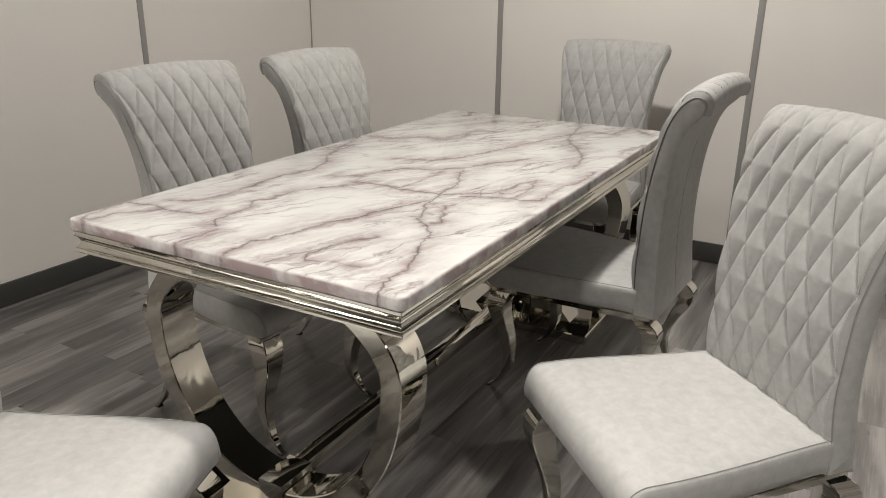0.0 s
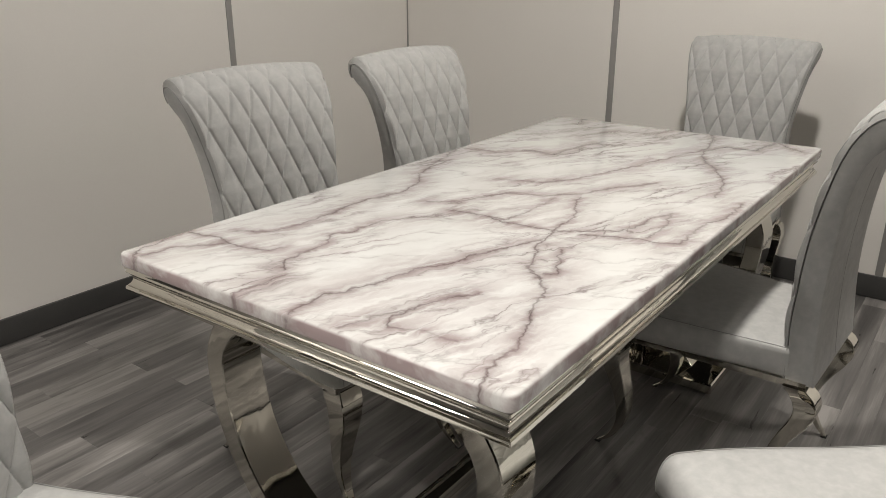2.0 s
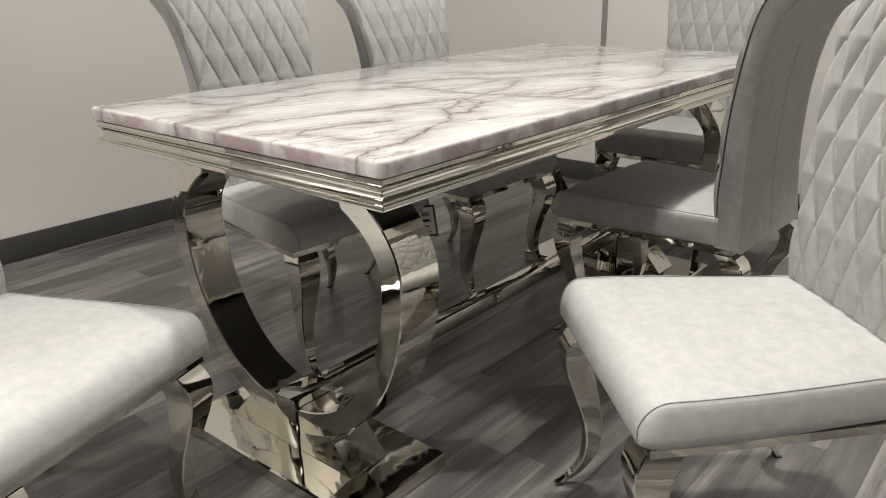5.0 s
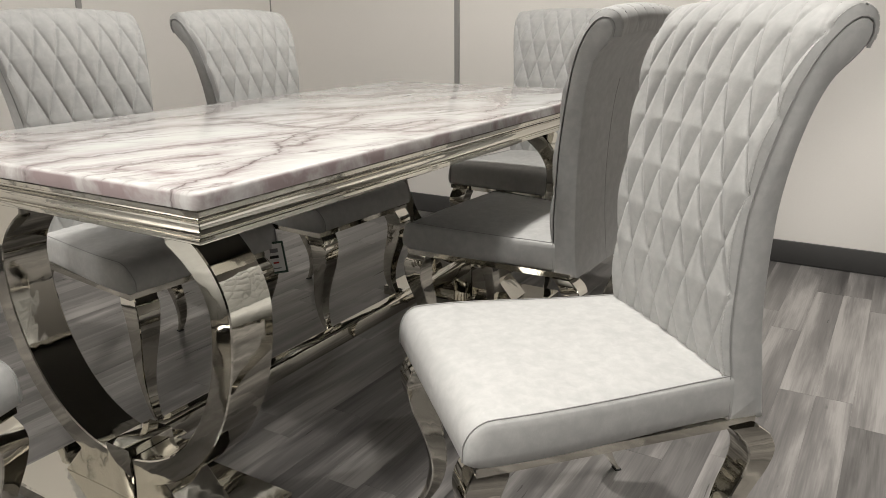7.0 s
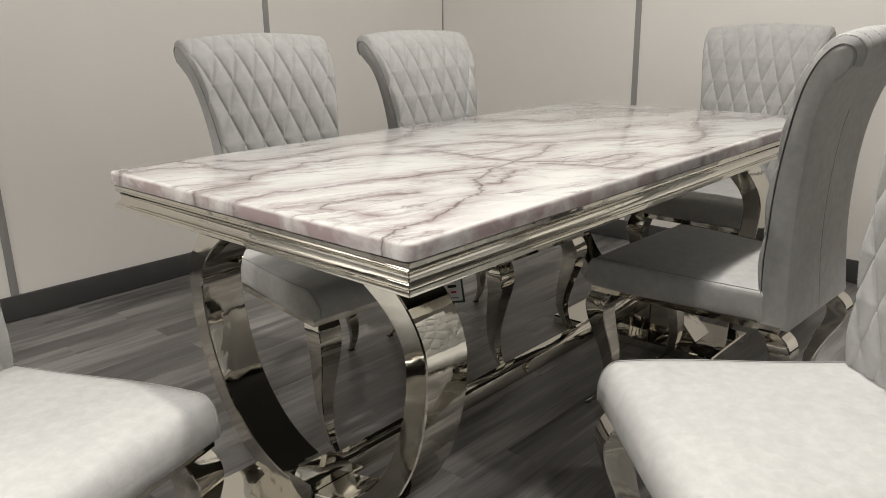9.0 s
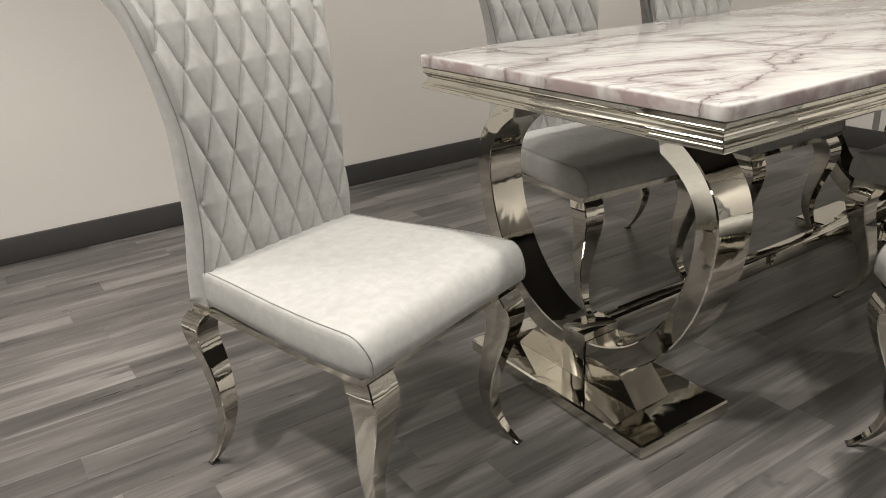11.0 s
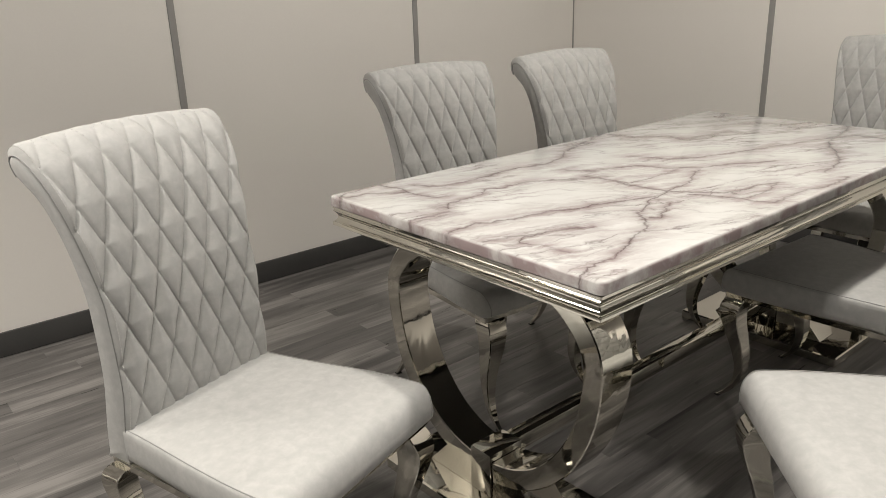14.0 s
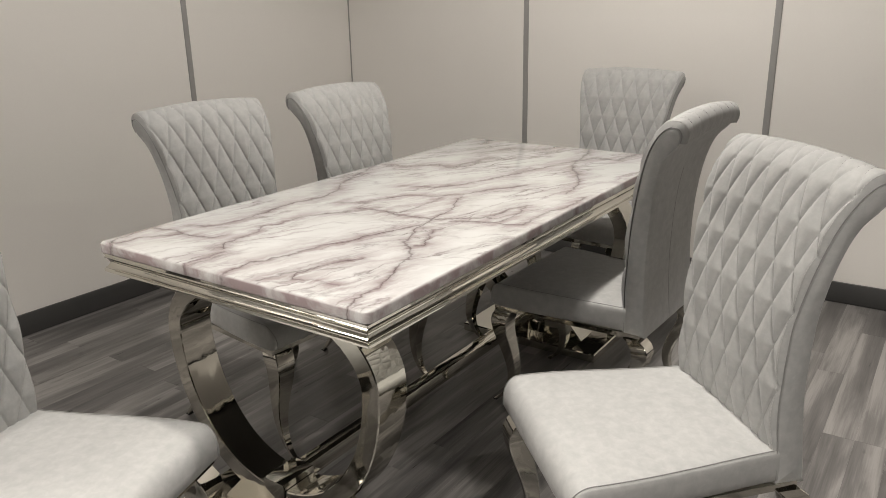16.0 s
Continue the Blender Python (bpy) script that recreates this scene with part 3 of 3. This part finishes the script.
        v = [bm.verts.new(q) for q in (a - w - n_, a + w - n_, b + w - n_, b - w - n_, a - w + n_, a + w + n_, b + w + n_, b - w + n_)]
        for f in ((4, 5, 6, 7), (0, 1, 5, 4), (1, 2, 6, 5), (2, 3, 7, 6), (3, 0, 4, 7)):
            bm.faces.new([v[q] for q in f])

    pitch = 0.0068
    for sign in (-1, 1):
        for m in range(-9, 10):
            v = -0.375
            while v < 0.325:
                ends = []
                for w_ in (v, v + 0.0042):
                    z_ = path[min(rows - 1, int((w_ + Q0) / step))].y
                    ends.append((sign * QW * (m - w_ / QH) / (back_half(z_) - 0.002), w_ + Q0))
                if all(abs(k) < 0.962 for k, _ in ends):
                    dash(quilting, *(surface(k, r, 0.0002) for k, r in ends))
                v += pitch * 0.9
        edging = bmesh.new()
        r = 0.03
        while r < runs[-1] - 0.012:
            dash(edging, surface(sign * 0.968, r, 0.0005), surface(sign * 0.968, r + 0.0046, 0.0005), 0.0007)
            r += pitch
        part("edge_stitching", edging, STITCH, back, "pale edge stitching", 0)
    part("quilting_thread", quilting, CREASE_THREAD, back, "quilting thread, greyed to deepen the crease shade", 0)

    # seat cushion: rounded section, front edge rolled under
    def seat_half(f):
        return 0.2025 + 0.039 * smoothstep(-0.05, 0.40, f)

    rings, seam = [], []
    for f in [-0.045, -0.02, 0.0, 0.02, 0.06, 0.12, 0.18, 0.24, 0.30, 0.345, 0.375, 0.40, 0.415, 0.428, 0.439, 0.448, 0.455, 0.460, 0.4625]:
        q = max(0.0, (f - 0.420) / 0.043)
        z_top = 0.450 + 0.004 * smoothstep(0.1, 0.38, f) - 0.056 * (1 - math.sqrt(max(0, 1 - min(1, q) ** 2.2)))
        hw = seat_half(f) - 0.014 * (1 - math.sqrt(max(0, 1 - min(1, max(0, (f - 0.425) / 0.038)) ** 2)))
        crown = 0.008 * (1 - smoothstep(0.33, 0.45, f)) * smoothstep(-0.06, 0.10, f) + 0.003
        z0 = SEAT_Z + (0.008 * min(1, q) ** 3)
        puff = 0.0045 * smoothstep(-0.03, 0.08, f)
        ring, top_n = [], 22
        ring.append((-hw + 0.006, f, z0))
        for zz in (0.08, 0.3, 0.55, 0.8, 0.93):
            ring.append((-hw - puff * math.sin(math.pi * zz), f, z0 + (z_top - z0) * zz))
        for i in range(top_n + 1):
            k = -1 + 2 * i / top_n
            ring.append((k * (hw - 0.003), f, z_top + crown * (1 - abs(k) ** 2.6)))
        for zz in (0.93, 0.8, 0.55, 0.3, 0.08):
            ring.append((hw + puff * math.sin(math.pi * zz), f, z0 + (z_top - z0) * zz))
        ring.append((hw - 0.006, f, z0))
        rings.append(ring)
        if f >= 0.0:
            seam.append((hw - 0.0042, f + 0.001 * min(1, q), z_top + 0.0012))
    seam.append((seam[-1][0] - 0.001, 0.4640, 0.384))
    seat = part("seat", loft(rings), LEATHER, ch, "padded pale grey leather seat with rolled front", 60)
    for s in (-1, 1):
        part("piping", tube(spline([(s * x, y, z) for x, y, z in seam], 60), 0.0012, 6), PIPING, seat, "thin dark seam")

    # steel seat rail
    outer = [(-0.206, -0.052), (0.206, -0.052), (0.234, 0.445), (-0.234, 0.445)]
    inner = [(-0.17, -0.02), (0.17, -0.02), (0.195, 0.41), (-0.195, 0.41)]
    rings = [[(x, y, z) for x, y in o] for o, z in ((outer, 0.359), (outer, 0.3745), (inner, 0.3745), (inner, 0.359), (outer, 0.359))]
    part("seat_rail", loft(rings, caps=False), STEEL, ch, "polished steel seat rail", 20)
    part("seat_underside", box(-0.168, 0.168, -0.018, 0.405, 0.367, 0.3735), SLOT, ch, "black cloth under the seat", 0)

    # legs: (z, fwd offset, outward offset, width across, depth)
    front = [(0.360, 0.004, 0.0, 0.064, 0.062), (0.339, 0.014, 0.004, 0.067, 0.065), (0.313, 0.022, 0.007, 0.066, 0.064), (0.271, 0.018, 0.005, 0.059, 0.055), (0.219, 0.004, 0.0, 0.047, 0.043), (0.167, -0.009, -0.004, 0.037, 0.033),
             (0.115, -0.014, -0.006, 0.029, 0.025), (0.068, -0.004, -0.004, 0.023, 0.019), (0.031, 0.018, 0.001, 0.018, 0.015), (0.010, 0.042, 0.004, 0.016, 0.012), (0.004, 0.050, 0.005, 0.016, 0.012)]
    rear = [(0.360, -0.003, 0.002, 0.054, 0.052), (0.341, -0.024, 0.005, 0.056, 0.056), (0.313, -0.036, 0.008, 0.056, 0.052), (0.277, -0.028, 0.008, 0.049, 0.040), (0.230, -0.003, 0.009, 0.041, 0.030), (0.177, 0.019, 0.014, 0.034, 0.024),
            (0.130, 0.029, 0.021, 0.027, 0.019), (0.083, 0.023, 0.030, 0.022, 0.016), (0.042, 0.006, 0.038, 0.019, 0.014), (0.013, -0.013, 0.044, 0.017, 0.012), (0.004, -0.019, 0.045, 0.017, 0.012)]
    for rows_, f0, x0 in ((front, 0.412, 0.192), (rear, -0.026, 0.186)):
        zs = spline([(z, f, o) for z, f, o, w, d in rows_], 34)
        wd = spline([(w, d, 0.001 * i) for i, (z, f, o, w, d) in enumerate(rows_)], 34)
        for s in (-1, 1):
            rings = []
            for (z, f, o), (w, d, _) in zip(zs, wd):
                c = 0.0022
                x, y = s * (x0 + o), f0 + f
                hx, hy = w / 2, d / 2
                rings.append([(x + a, y + b, z) for a, b in ((-hx + c, -hy), (hx - c, -hy), (hx, -hy + c), (hx, hy - c), (hx - c, hy), (-hx + c, hy), (-hx, hy - c), (-hx, -hy + c))])
            leg = part("leg", loft(rings), STEEL, ch, "curved polished steel cabriole leg", 28)
            z, f, o = zs[-1]
            part("glide", box(s * (x0 + o) - 0.010, s * (x0 + o) + 0.010, f0 + f - 0.008, f0 + f + 0.008, 0.0, 0.0045, 0.001, 1), RUBBER, leg, "black rubber foot glide")
    return ch


chair = make_chair()
chair.matrix_basis = pose(0.164, -0.467, 0, 0, 0, -71.9)
tagged(chair, "pale grey quilted leather chair pulled out sideways from the table end")
PLACES = [
    ("pale grey quilted leather chair turned towards the table corner", (1.440, 0.608, 135.9)),
    ("pale grey quilted leather chair tucked under the long table side", (1.040, 1.231, 87.8)),
    ("pale grey quilted leather chair with a price tag on its leg", (-0.210, 0.617, -94.0)),
    ("pale grey quilted leather chair facing the table near the wall corner", (-0.175, 1.252, -91.5)),
    ("pale grey quilted leather chair at the table end before the wall", (0.494, 2.277, 178.3)),
]
for text, (x, y, r) in PLACES:
    tagged(copy_thing(chair, pose(x, y, 0, 0, 0, r)), text)

# price tag hanging from a chair's front corner
tag = thing("price_tag", "small white price tag with dark green border hanging on the chair", "price tag")
part("card", box(-0.031, 0.031, -0.001, 0.001, -0.048, 0.048, 0.0006, 1), GREEN, tag, "dark green card")
part("face", box(-0.0255, 0.0255, -0.0018, -0.0011, -0.041, 0.042), CARD, tag, "white printed face", 0)
part("print_bar", box(-0.013, 0.012, -0.0024, -0.0018, -0.001, 0.007), SLOT, tag, smooth=0)
part("print_bar", box(-0.006, 0.010, -0.0024, -0.0018, -0.017, -0.012), RED, tag, smooth=0)
part("print_bar", box(-0.012, 0.014, -0.0024, -0.0018, -0.033, -0.030), SHADOWCARD, tag, smooth=0)
part("print_bar", box(-0.010, 0.013, -0.0024, -0.0018, 0.016, 0.028), SHADOWCARD, tag, smooth=0)
part("string", tube([(0, 0.0012, 0.046), (0.003, 0.01, 0.06), (0.0, 0.02, 0.075)], 0.0009, 5), WHITE, tag)
tag.matrix_basis = pose(0.270, 0.800, 0.354, 0, -7, 36)

# ---- floor boards ----
PW, PLEN = 0.09275, 0.92
rng = random.Random(7)
shared = {}


def board(x0, x1, y0, y1):
    w, ln = round(x1 - x0, 4), round(y1 - y0, 4)
    key = (w, ln)
    if key not in shared:
        bm = bmesh.new()
        g, c, h = 0.0001, 0.0005, 0.006
        rings = [[(sx * (w / 2 - i), sy * (ln / 2 - i), z) for sx, sy in ((-1, -1), (1, -1), (1, 1), (-1, 1))] for i, z in ((g, -h), (g, -0.0003), (c, 0.0))]
        loft(rings, bm=bm)
        me = bpy.data.meshes.new("plank")
        bm.to_mesh(me)
        bm.free()
        me.materials.append(PLANK)
        shared[key] = me
    ob = new("plank", shared[key])
    ob.parent = floor
    ob.location = ((x0 + x1) / 2, (y0 + y1) / 2, 0)


x = 1.478 - 32 * PW
while x < 2.75:
    a, b = max(x, W), x + PW
    y = -2.2 - rng.random() * PLEN
    while y < N:
        lo, hi = y, min(y + PLEN, N)
        if hi - lo > 0.02:
            board(a, b, lo, hi)
        y += PLEN
    x += PW
